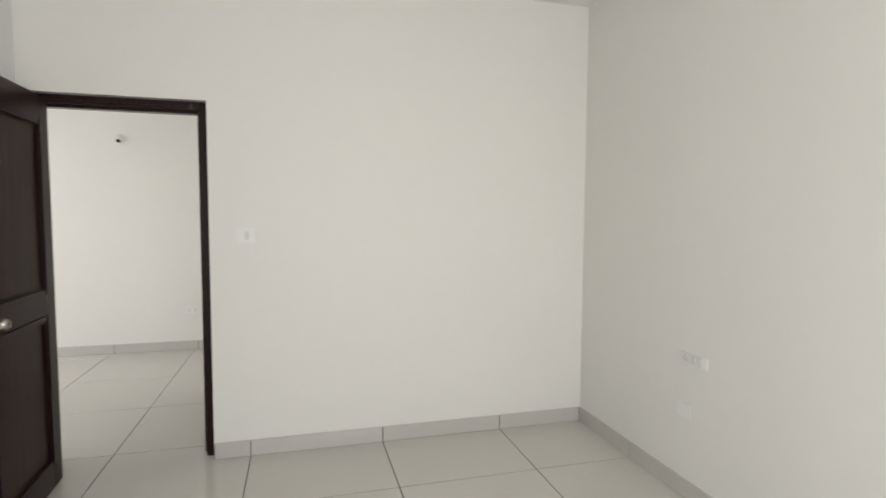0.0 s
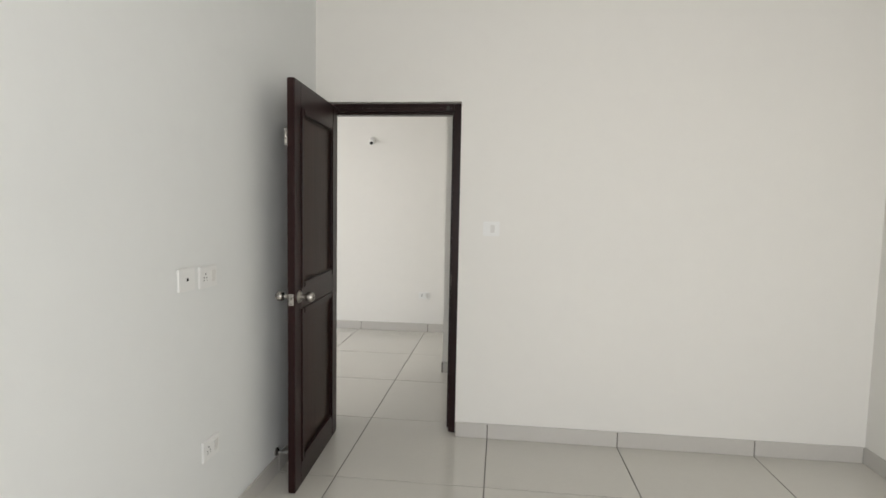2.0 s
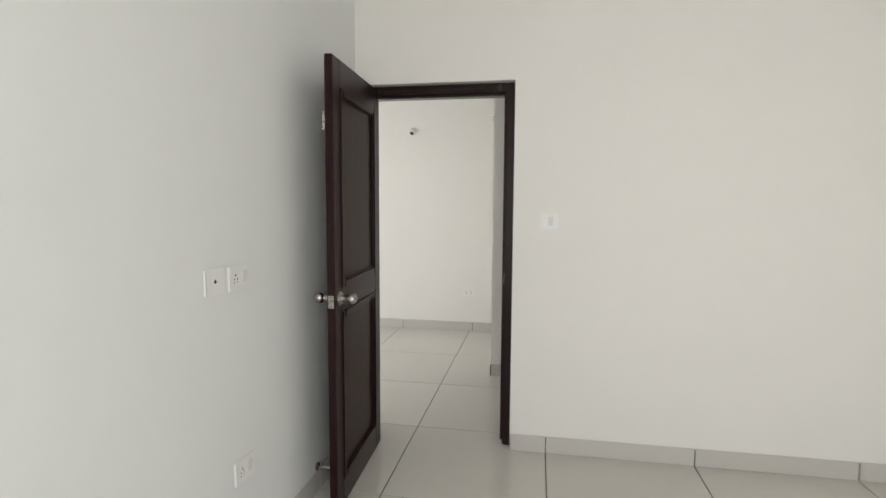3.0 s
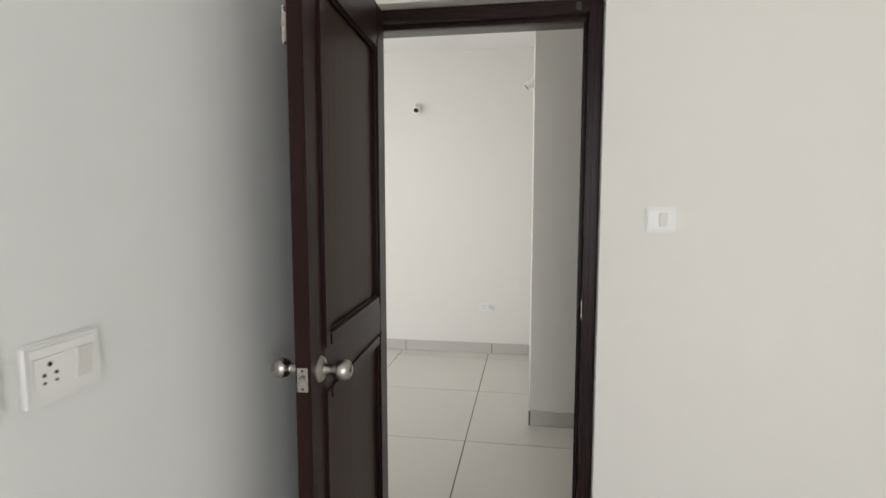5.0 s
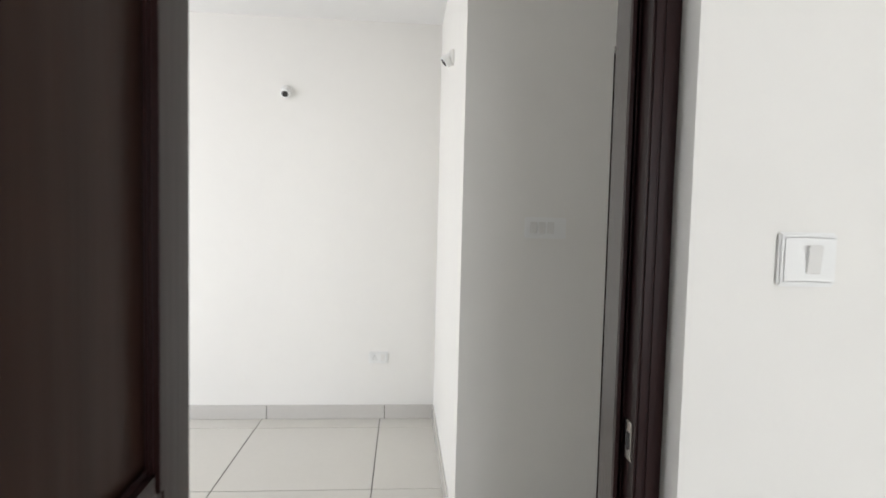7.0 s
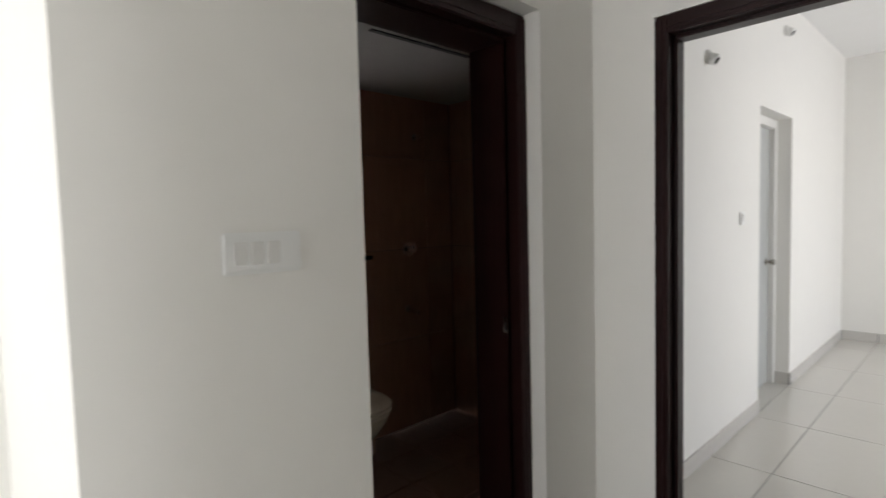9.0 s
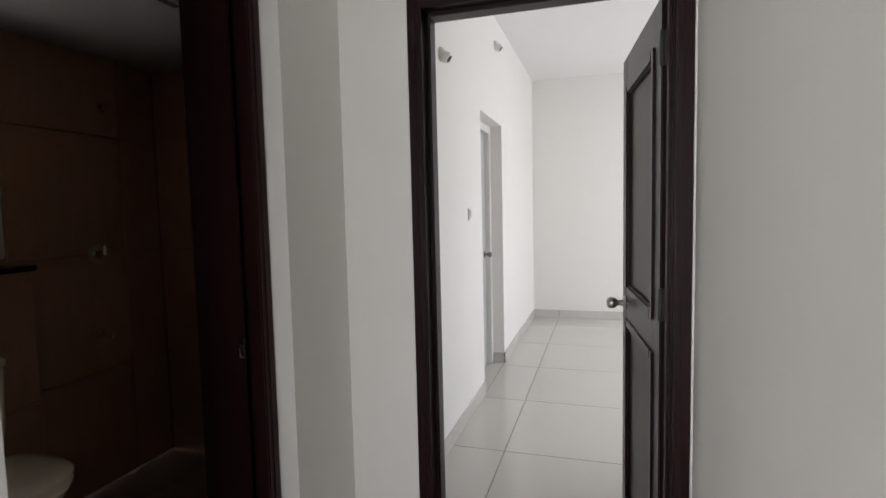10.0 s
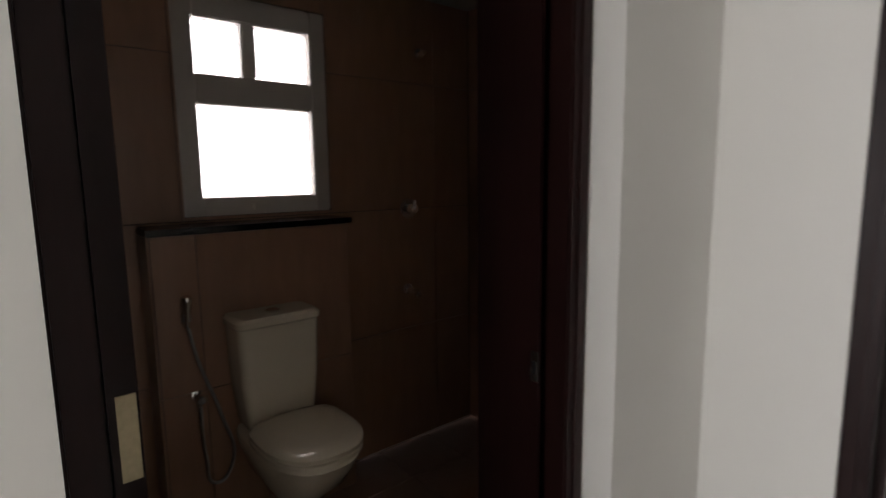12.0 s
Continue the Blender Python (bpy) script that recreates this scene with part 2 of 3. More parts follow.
# ---- doors ----
def jamb_set(parent, w, depth, h, face, head, hinge_face=None):
    """Lining of a doorway in local x (0 to w), y (0 to depth), z: two jambs and a head, each with a stop."""
    hf = hinge_face or face
    for name, x0, x1, s0, s1 in (("jamb", 0, hf, hf, hf + 0.014), ("jamb", w - face, w, w - face - 0.014, w - face)):
        bm = boxes(((x0, 0, 0.0), (x1, depth, h)), bevel=0.004)
        box(bm, (s0 - 0.001, 0.042, 0.0), (s1 + 0.001, depth - 0.004, h - head), 0.009)
        box(bm, (x0 + (0.0 if x0 == 0 else 0.016), -0.004, 0.0), (x1 - (0.016 if x0 == 0 else 0.0), 0.004, h - 0.01), 0.003)
        part(name, bm, WOOD, parent)
    bm = boxes(((hf, 0, h - head), (w - face, depth, h)), bevel=0.004)
    box(bm, (hf + 0.01, 0.042, h - head - 0.014), (w - face - 0.01, depth - 0.004, h - head + 0.002), 0.003)
    box(bm, (hf, -0.004, h - head + 0.016), (w - face, 0.004, h - 0.004), 0.003)
    part("head", bm, WOODX, parent)


def leaf_parts(parent, w, h, t=0.036):
    """A two-panel leaf: hinge side at local x = 0, thickness in y from 0 to t, with mouldings on both faces."""
    st, z = 0.095, (0.125, 0.905, 1.018, h - 0.125)
    part("stile", boxes(((0, 0, 0), (st, t, h)), bevel=0.003), WOOD, parent)
    part("stile", boxes(((w - st, 0, 0), (w, t, h)), bevel=0.003), WOOD, parent)
    for lo, hi in ((0, z[0]), (z[1], z[2]), (z[3], h)):
        part("rail", boxes(((st, 0.0005, lo), (w - st, t - 0.0005, hi)), bevel=0.002), WOODX, parent)
    for lo, hi in ((z[0], z[1]), (z[2], z[3])):
        p = part("panel", boxes(((st - 0.002, 0.011, lo - 0.002), (w - st + 0.002, t - 0.011, hi + 0.002))), PANELW, parent)
        for y0, y1 in ((-0.007, 0.014), (t - 0.014, t + 0.007)):
            g = 0.034
            bm = bmesh.new()
            for a, b in (((st - 0.012, y0, lo - 0.012), (st + g, y1, hi + 0.012)), ((w - st - g, y0, lo - 0.012), (w - st + 0.012, y1, hi + 0.012)),
                         ((st + g - 0.004, y0 + 0.0008, lo - 0.012), (w - st - g + 0.004, y1 - 0.0008, lo + g)), ((st + g - 0.004, y0 + 0.0008, hi - g), (w - st - g + 0.004, y1 - 0.0008, hi + 0.012))):
                box(bm, a, b, 0.009)
            part("moulding", bm, WOOD, p)


def knob_parts(parent, x, z, t):
    """Ball knobs with round roses on both faces, and the latch plate on the leaf's edge."""
    prof = [(0.031, 0.0), (0.031, 0.004), (0.026, 0.010), (0.014, 0.013), (0.011, 0.03), (0.013, 0.036), (0.020, 0.041), (0.0245, 0.051), (0.025, 0.06), (0.022, 0.07), (0.0165, 0.0755), (0.015, 0.0765), (0.014, 0.0745), (0.006, 0.074)]
    for y, rx in ((0, 90), (t, -90)):
        k = part("knob", lathe(prof, 28, pose(x, y, z, rx)), STEEL, parent, "round satin steel knob", True)
        part("keyhole", lathe([(0.006, 0.0), (0.005, 0.002)], 12, pose(x, y + (-0.074 if y == 0 else 0.074), z, rx)), HOLE, k)


def latch_plate(parent, x, z, t):
    p = part("latch_plate", boxes(((x, t / 2 - 0.0125, z - 0.028), (x + 0.0025, t / 2 + 0.0125, z + 0.028)), bevel=0.001), STEEL, parent, "satin steel latch plate")
    part("latch", boxes(((x + 0.002, t / 2 - 0.007, z - 0.009), (x + 0.013, t / 2 + 0.006, z + 0.009)), bevel=0.003), STEEL, p)
    for dz in (-0.021, 0.021):
        part("screw", lathe([(0.003, 0), (0.0025, 0.001)], 10, pose(x + 0.0024, t / 2, z + dz, 0, 90)), HOLE, p)


def hinge_parts(parent, y, t, h, mat):
    for z in (0.22, h * 0.52, h - 0.2):
        hg = part("hinge", lathe([(0.006, 0), (0.0065, 0.004), (0.0065, 0.096), (0.006, 0.1)], 12, pose(-0.004, y, z)), mat, parent, "satin steel butt hinge", True)
        part("hinge_plate", boxes(((-0.0025, y + (0.004 if y <= 0 else -0.034), z + 0.002), (-0.0005, y + (0.034 if y <= 0 else -0.004), z + 0.098))), DULL, hg)


# bedroom door
door_frame = thing("door_frame_1", "dark brown wooden door frame set in the bedroom wall", "door frame", pose(0.021, 0.055, 0), kind="structure")
jamb_set(door_frame, 0.883, 0.072, 2.07, 0.046, 0.046, 0.022)
for x0, x1 in ((0.0, 0.01), (0.841, 0.883)):
    part("lining", boxes(((x0, 0.073, 0.0), (x1, 0.17, 2.02)), bevel=0.002), WOODG, door_frame)
part("lining", boxes(((0.0, 0.073, 2.02), (0.883, 0.17, 2.068)), bevel=0.002), WOODG, door_frame)
strike = part("strike_plate", boxes(((0.8345, 0.012, 0.945), (0.8375, 0.038, 1.015)), bevel=0.001), STEEL, door_frame, "satin steel strike plate")
part("strike_hole", boxes(((0.8335, 0.018, 0.965), (0.835, 0.032, 0.995))), HOLE, strike)
part("bolt_keep", boxes(((0.79, -0.012, 2.025), (0.808, -0.003, 2.058)), bevel=0.003), DULL, door_frame, "small steel bolt keep")

LEAF_T = 0.036
door_1 = thing("door_1", "dark brown two-panel wooden door standing open with steel knobs", "door", pose(0.117, -0.046, 0.008, 0, 0, -(90 - 2.4)))
leaf_parts(door_1, 0.757, 2.018)
knob_parts(door_1, 0.757 - 0.058, 0.976, LEAF_T)
latch_plate(door_1, 0.757, 0.969, LEAF_T)
hinge_parts(door_1, 0.0, LEAF_T, 2.018, STEEL)
bolt = part("tower_bolt", boxes(((0.727, -0.009, 1.71), (0.749, -0.001, 1.77)), bevel=0.002), STEEL, door_1, "steel tower bolt")
part("bolt_rod", lathe([(0.005, 0), (0.005, 0.08)], 12, pose(0.738, -0.013, 1.705)), STEEL, bolt, smooth=True)

stopper = thing("door_stopper", "steel door stopper fixed low on the wall behind the door", "door stopper", pose(0, -0.603, 0.118))
part("base", lathe([(0.022, 0.0), (0.022, 0.006), (0.014, 0.012)], 20, pose(0, 0, 0, 0, 90)), STEEL, stopper, smooth=True)
part("rod", lathe([(0.007, 0.01), (0.007, 0.075)], 14, pose(0, 0, 0, 0, 90)), CHROME, stopper, smooth=True)
part("bumper", lathe([(0.012, 0.07), (0.014, 0.074), (0.014, 0.09), (0.009, 0.094)], 16, pose(0, 0, 0, 0, 90)), RUBBER, stopper, smooth=True)

# shower room door
frame_2 = thing("door_frame_2", "dark brown wooden door frame of the shower room", "door frame", pose(1.281, YB + 0.06, 0), kind="structure")
jamb_set(frame_2, 0.722, 0.21, 2.07, 0.045, 0.07, 0.032)
st2 = part("strike_plate", boxes(((0.660, 0.048, 1.0), (0.6635, 0.065, 1.055)), bevel=0.001), STEEL, frame_2, "satin steel strike plate")
part("strike_hole", boxes(((0.659, 0.052, 1.015), (0.6605, 0.061, 1.037))), HOLE, st2)
door_2 = thing("door_2", "dark brown wooden door folded inwards against the shower room wall", "door", pose(1.376, YB + 0.29, 0.008, 0, 0, 92))
leaf_parts(door_2, 0.63, 1.985)
knob_parts(door_2, 0.57, 0.985, LEAF_T)
part("hinge_plate", boxes(((-0.003, 0.004, 0.965), (-0.0003, 0.031, 1.08)), bevel=0.0008), BRASS, door_2, "dull brass hinge plate")

# second bedroom door
frame_3 = thing("door_frame_3", "dark brown wooden door frame of the second bedroom", "door frame", pose(XD - 0.002, 1.046, 0, 0, 0, -90), kind="structure")
jamb_set(frame_3, 0.808, 0.11, 2.06, 0.043, 0.06)
door_3 = thing("door_3", "dark brown two-panel wooden door opened into the second bedroom", "door", pose(XD + 0.12, 0.272, 0.008, 0, 0, 6.4))
leaf_parts(door_3, 0.73, 1.98)
knob_parts(door_3, 0.652, 0.968, LEAF_T)
latch_plate(door_3, 0.73, 0.972, LEAF_T)
hinge_parts(door_3, LEAF_T, LEAF_T, 1.98, DULL)

# white framed doorway in the second bedroom
frame_4 = thing("door_frame_4", "white painted door frame set deep in the wall", "door frame", pose(4.557, YR + 0.10, 0), kind="structure")
for x0, x1 in ((0, 0.06), (0.753, 0.813)):
    part("jamb", boxes(((x0, 0, 0.002), (x1, 0.09, 2.096)), bevel=0.003), WHITEWOOD, frame_4)
part("head", boxes(((0.06, 0, 2.03), (0.753, 0.09, 2.096)), bevel=0.003), WHITEWOOD, frame_4)
door_4 = thing("door_4", "plain grey flush door standing closed in a white frame", "door", pose(4.619, YR + 0.14, 0.008), kind="")
part("leaf", boxes(((0, 0, 0), (0.689, 0.035, 2.018)), bevel=0.003), GREYDOOR, door_4)
part("knob", lathe([(0.03, 0.0), (0.03, 0.006), (0.012, 0.012), (0.012, 0.03), (0.026, 0.045), (0.02, 0.062), (0.008, 0.065)], 20, pose(0.62, 0, 0.98, 90)), STEEL, door_4, "round satin steel knob", True)


# ---- unseen windows that let the daylight in ----
def big_window(name, x0, x1, z0, z1, at):
    w = thing(name, "wide white framed window, out of view, letting in daylight", "window", at, kind="structure")
    f = 0.05
    for a, b in (((x0, 0, z0), (x0 + f, 0.05, z1)), ((x1 - f, 0, z0), (x1, 0.05, z1)), ((x0 + f, 0, z0), (x1 - f, 0.05, z0 + f)), ((x0 + f, 0, z1 - f), (x1 - f, 0.05, z1)), (((x0 + x1) / 2 - 0.03, 0.002, z0 + f), ((x0 + x1) / 2 + 0.03, 0.048, z1 - f))):
        part("window_frame", boxes((a, b), bevel=0.003), UPVC, w)


big_window("window_1", 0.55, 2.95, 0.3, 2.4, pose(0, -4.74, 0))
big_window("window_2", 4.2, 7.0, 0.3, 2.4, pose(0, -2.74, 0))
# unseen window, made up to hold the hall's side fill lamp
big_window("added_window_5", -3.65, -1.35, 0.3, 2.4, pose(0, 0.01, 0))
big_window("window_3", 0.5, 2.45, 0.2, 2.4, pose(-4.29, 0, 0, 0, 0, 90))


# ---- switch plates, sockets and lamp holders ----
def plate(name, label, at, w, h, gangs, group="", kind_of="switch"):
    """A wall plate, front towards local -y, centred at its origin. gangs: (x, width, what)."""
    p = thing(name, label, kind_of, at, group)
    part("plate", boxes(((-w / 2, -0.008, -h / 2), (w / 2, 0, h / 2)), bevel=0.0038), PLASTIC, p)
    part("inner_frame", boxes(((-w / 2 + 0.008, -0.0092, -h / 2 + 0.008), (w / 2 - 0.008, -0.0075, h / 2 - 0.008)), bevel=0.001), PLASTIC, p)
    for x, gw, what in gangs:
        if what == "rocker":
            bm = boxes(((x - gw / 2, -0.0125, -0.024), (x + gw / 2, -0.0085, 0.024)), bevel=0.002)
            for v in bm.verts:
                if v.co.y < -0.0105:
                    v.co.y -= v.co.z * 0.1
            part("rocker", bm, PLASTIC2, p)
        elif what == "blank":
            part("blank", boxes(((x - gw / 2, -0.0098, -0.024), (x + gw / 2, -0.0085, 0.024)), bevel=0.001), PLASTIC, p)
        elif what == "socket":
            s = part("socket", boxes(((x - gw / 2, -0.0102, -0.024), (x + gw / 2, -0.0085, 0.024)), bevel=0.001), PLASTIC, p)
            for hx, hz, r in ((0, 0.012, 0.0036), (-0.0095, -0.002, 0.003), (0.0095, -0.002, 0.003), (-0.0095, -0.013, 0.0024), (0.0095, -0.013, 0.0024)):
                part("hole", lathe([(r, 0), (r, 0.0006)], 10, pose(x + hx, -0.0102, hz, 90)), HOLE, s)
        elif what == "jack":
            s = part("jack", boxes(((x - gw / 2, -0.0102, -0.024), (x + gw / 2, -0.0085, 0.024)), bevel=0.001), PLASTIC, p)
            part("hole", lathe([(0.007, 0), (0.006, 0.001)], 14, pose(x, -0.0102, 0, 90)), HOLE, s)
    return p


to_east, to_west, to_south = 90, -90, 0   # turns for plates on walls facing +x, -x and -y
plate("light_switch", "white single rocker switch plate beside the door frame", pose(1.102, 0, 1.312, 0, 0, to_south), 0.1, 0.088, [(0.008, 0.027, "rocker")])
plate("tv_socket_plate", "white wall plate with one round aerial socket", pose(0, -1.39, 1.148, 0, 0, to_east), 0.107, 0.09, [(0, 0.05, "jack")], kind_of="socket")
plate("power_socket_plate", "white wall plate with power socket and rocker switch", pose(0, -1.245, 1.142, 0, 0, to_east), 0.13, 0.09, [(-0.026, 0.05, "socket"), (0.03, 0.03, "rocker")], kind_of="socket")
plate("low_socket_plate", "white power socket and switch plate near the floor", pose(0, -1.243, 0.438, 0, 0, to_east), 0.125, 0.09, [(-0.022, 0.05, "socket"), (0.03, 0.026, "rocker")], kind_of="socket")
plate("bedside_switch_plate", "long white switch plate with sockets on the bedroom wall", pose(3.295, -1.09, 0.722, 0, 0, to_west), 0.19, 0.062, [(-0.06, 0.045, "socket"), (0.0, 0.028, "rocker"), (0.04, 0.028, "rocker"), (0.072, 0.02, "blank")], kind_of="switch")
plate("bedside_socket", "white blank wall plate near the skirting", pose(3.295, -1.03, 0.45, 0, 0, to_west), 0.10, 0.08, [(0, 0.06, "blank")], kind_of="socket")
plate("hall_socket_plate", "small white socket plate low on the hall wall", pose(0.303, YF, 0.424, 0, 0, to_south), 0.13, 0.08, [(-0.025, 0.045, "socket"), (0.03, 0.026, "rocker")], kind_of="socket")
plate("hall_switch", "white switch plate on the hall end wall", pose(-1.09, YF, 1.28, 0, 0, to_south), 0.09, 0.085, [(0, 0.026, "rocker")])
plate("corridor_switch_plate", "wide white switch plate beside the shower room door", pose(1.022, YB, 1.342, 0, 0, to_south), 0.17, 0.085, [(-0.05, 0.028, "rocker"), (-0.015, 0.028, "rocker"), (0.02, 0.028, "rocker"), (0.052, 0.024, "blank")])
plate("second_bedroom_switch", "white switch plate beside the white framed doorway", pose(4.18, YR, 1.35, 0, 0, to_south), 0.09, 0.085, [(0, 0.026, "rocker")])


def lamp_holder(label, at, cap=HOLE):
    """An empty angled bulb holder: round base, tilted sleeve, dark mouth."""
    h = thing("lamp_holder", label, "lamp holder", at, "empty lamp holders")
    part("base", lathe([(0.038, 0), (0.038, 0.012), (0.03, 0.022), (0.02, 0.026)], 24, pose(0, 0, 0, 90)), PLASTIC2, h, smooth=True)
    s = part("sleeve", lathe([(0.026, 0.0), (0.026, 0.02), (0.031, 0.023), (0.031, 0.045), (0.027, 0.047)], 22, pose(0, -0.012, 0, 128)), PLASTIC, h, smooth=True)
    part("mouth", lathe([(0.021, 0.0475), (0.018, 0.049)], 18, pose(0, -0.012, 0, 128)), cap, s)
    return h


empty = "empty white angled bulb holder fixed to the wall"
lamp_holder(empty, pose(-0.325, YF, 2.183))
lamp_holder(empty, pose(XB, 1.83, 2.168, 0, 0, -90))
lamp_holder(empty, pose(3.6, YR, 2.232))
lamp_holder(empty, pose(5.135, YR, 2.712))

# ---- shower room ----
window = thing("window_4", "small white framed window with three frosted panes", "window", pose(0, YW - 0.004, 0), kind="structure")
x0, x1, z0, z1 = WIN
f, zt, xm = 0.07, 1.687, 2.061
for a, b in (((x0, 0, z0), (x0 + f, 0.06, z1)), ((x1 - f, 0, z0), (x1, 0.06, z1)), ((x0 + f, 0.0, z0), (x1 - f, 0.06, z0 + f)), ((x0 + f, 0, z1 - 0.092), (x1 - f, 0.06, z1)), ((x0 + f, 0, zt - 0.055), (x1 - f, 0.06, zt + 0.055)), ((xm - 0.028, 0.001, zt + 0.055), (xm + 0.028, 0.06, z1 - 0.092))):
    part("window_frame", boxes((a, b), bevel=0.006), UPVC, window)
for a, b in (((x0 + f - 0.005, 0.03, z0 + f - 0.005), (x1 - f + 0.005, 0.034, zt - 0.05)), ((x0 + f - 0.005, 0.03, zt + 0.05), (xm - 0.023, 0.034, z1 - 0.087)), ((xm + 0.023, 0.03, zt + 0.05), (x1 - f + 0.005, 0.034, z1 - 0.087))):
    p = part("pane", boxes((a, b)), GLASS, window, "frosted glass pane")
    p.visible_shadow = False
part("window_handle", boxes(((2.04, -0.02, z0 + 0.02), (2.12, -0.001, z0 + 0.042)), bevel=0.004), UPVC, window)
back = setting("backdrop", boxes(((-1.0, 5.0, -1.0), (5.2, 5.02, 5.0))), HAZE, "bright hazy sky behind the small window", "sky")

LY = 2.79  # front of the half-height ledge
ledge = setting("ledge", boxes(((1.63, LY, -0.02), (2.375, YW, 1.165))), JOINT, "brown tiled half-height ledge behind the toilet", "ledge")
tagged(part("ledge_slab", boxes(((1.62, LY - 0.02, 1.167), (2.395, YW - 0.008, 1.19)), bevel=0.004), GRANITE), "polished black granite slab on the ledge", "slab")


def rounded(cx, cy, rx, back_y, front_y, z, k=28, sq=2.4):
    """Outline of a toilet seat: square at the back, round at the front (towards -y)."""
    pts = []
    for i in range(k):
        a = 2 * math.pi * i / k
        c, s = math.cos(a), math.sin(a)
        e = 2 / (sq if s < 0 else 4.5)
        x = rx * math.copysign(abs(c) ** e, c)
        y = math.copysign(abs(s) ** e, s)
        pts.append((cx + x, cy + (y * (back_y - cy) if y > 0 else -y * (front_y - cy)), z))
    return pts


TX = 2.0
toilet = thing("toilet", "ivory ceramic toilet with closed lid and tall cistern", "toilet", pose(TX, LY, 0))
bowl = [(0.085, -0.34, -0.05, 0.01), (0.07, -0.32, -0.06, 0.06), (0.06, -0.31, -0.06, 0.17), (0.09, -0.37, -0.05, 0.25), (0.138, -0.47, -0.03, 0.325), (0.16, -0.525, -0.02, 0.392), (0.168, -0.55, -0.02, 0.432), (0.163, -0.545, -0.025, 0.442)]
part("bowl", loft([rounded(0, -0.27, rx, by, fy, z * 1.07 - 0.02) for rx, fy, by, z in bowl]), CERAMIC, toilet, smooth=True)
part("seat", loft([rounded(0, -0.33, r, -0.185, fy, z) for r, fy, z in ((0.16, -0.547, 0.455), (0.168, -0.557, 0.46), (0.168, -0.557, 0.471), (0.162, -0.551, 0.475))]), CERAMIC, toilet, smooth=True)
part("lid", loft([rounded(0, -0.33, r, -0.19, fy, z) for r, fy, z in ((0.162, -0.55, 0.478), (0.169, -0.56, 0.482), (0.169, -0.56, 0.495), (0.158, -0.545, 0.504), (0.11, -0.49, 0.508))]), CERAMIC, toilet, smooth=True)


def slab_ring(hx, y0, y1, z, r=0.03):
    out = []
    for cx, cy, a0 in ((hx - r, y1 - r, 0), (-hx + r, y1 - r, 90), (-hx + r, y0 + r, 180), (hx - r, y0 + r, 270)):
        out += [(cx + r * math.cos(radians(a0 + d)), cy + r * math.sin(radians(a0 + d)), z) for d in (0, 30, 60, 90)]
    return out


part("cistern", loft([slab_ring(hx, y0, -0.002, z) for hx, y0, z in ((0.12, -0.15, 0.445), (0.13, -0.16, 0.475), (0.146, -0.165, 0.63), (0.153, -0.168, 0.832))]), CERAMIC, toilet, smooth=True)
part("cistern_lid", loft([slab_ring(hx, y0, -0.002, z) for hx, y0, z in ((0.155, -0.172, 0.834), (0.159, -0.176, 0.839), (0.159, -0.176, 0.859), (0.149, -0.166, 0.869))]), CERAMIC, toilet, smooth=True)
part("flush_button", lathe([(0.026, 0), (0.026, 0.006), (0.02, 0.009)], 20, pose(0, -0.095, 0.869)), CHROME, toilet, "chrome flush button", True)


def tube(name, pts, r, mat, parent):
    cu = bpy.data.curves.new(name, "CURVE")
    cu.dimensions, cu.bevel_depth, cu.bevel_resolution = "3D", r, 3
    sp = cu.splines.new("BEZIER")
    sp.bezier_points.add(len(pts) - 1)
    for b, p in zip(sp.bezier_points, pts):
        b.co, b.handle_left_type, b.handle_right_type = p, "AUTO", "AUTO"
    tmp = bpy.data.objects.new(name, cu)
    me = bpy.data.meshes.new_from_object(tmp)
    bpy.data.objects.remove(tmp)
    me.materials.append(mat)
    me.polygons.foreach_set("use_smooth", [True] * len(me.polygons))
    ob = new(name, me)
    ob.parent = parent
    return ob


spray = thing("health_faucet", "chrome hand spray hanging on its hook with a hose", "hand spray", pose(1.722, LY, 0.905))
part("hook", boxes(((-0.014, -0.03, -0.045), (0.014, 0, -0.01)), bevel=0.004), CHROME, spray)
part("handle", lathe([(0.009, -0.06), (0.011, -0.03), (0.012, 0.0), (0.016, 0.03), (0.018, 0.045), (0.014, 0.055)], 16, pose(0, -0.034, 0, 12)), CHROME, spray, smooth=True)
tube("hose", [(0, -0.04, -0.06), (0.03, -0.03, -0.2), (0.09, -0.03, -0.4), (0.12, -0.03, -0.6), (0.06, -0.03, -0.66), (0.03, -0.03, -0.55), (0.022, -0.03, -0.34)], 0.006, HOSE, spray)
valve = thing("angle_valve", "small chrome angle valve on the tiled ledge", "valve", pose(1.74, LY, 0.585))
part("flange", lathe([(0.024, 0), (0.022, 0.006), (0.012, 0.01)], 18, pose(0, 0, 0, 90)), CHROME, valve, smooth=True)
part("body", lathe([(0.011, 0.005), (0.012, 0.04), (0.017, 0.045), (0.017, 0.065), (0.012, 0.07)], 16, pose(0, 0, 0, 90)), CHROME, valve, smooth=True)
part("outlet", lathe([(0.008, 0), (0.009, 0.035)], 12, pose(0, -0.03, -0.035)), CHROME, valve, smooth=True)

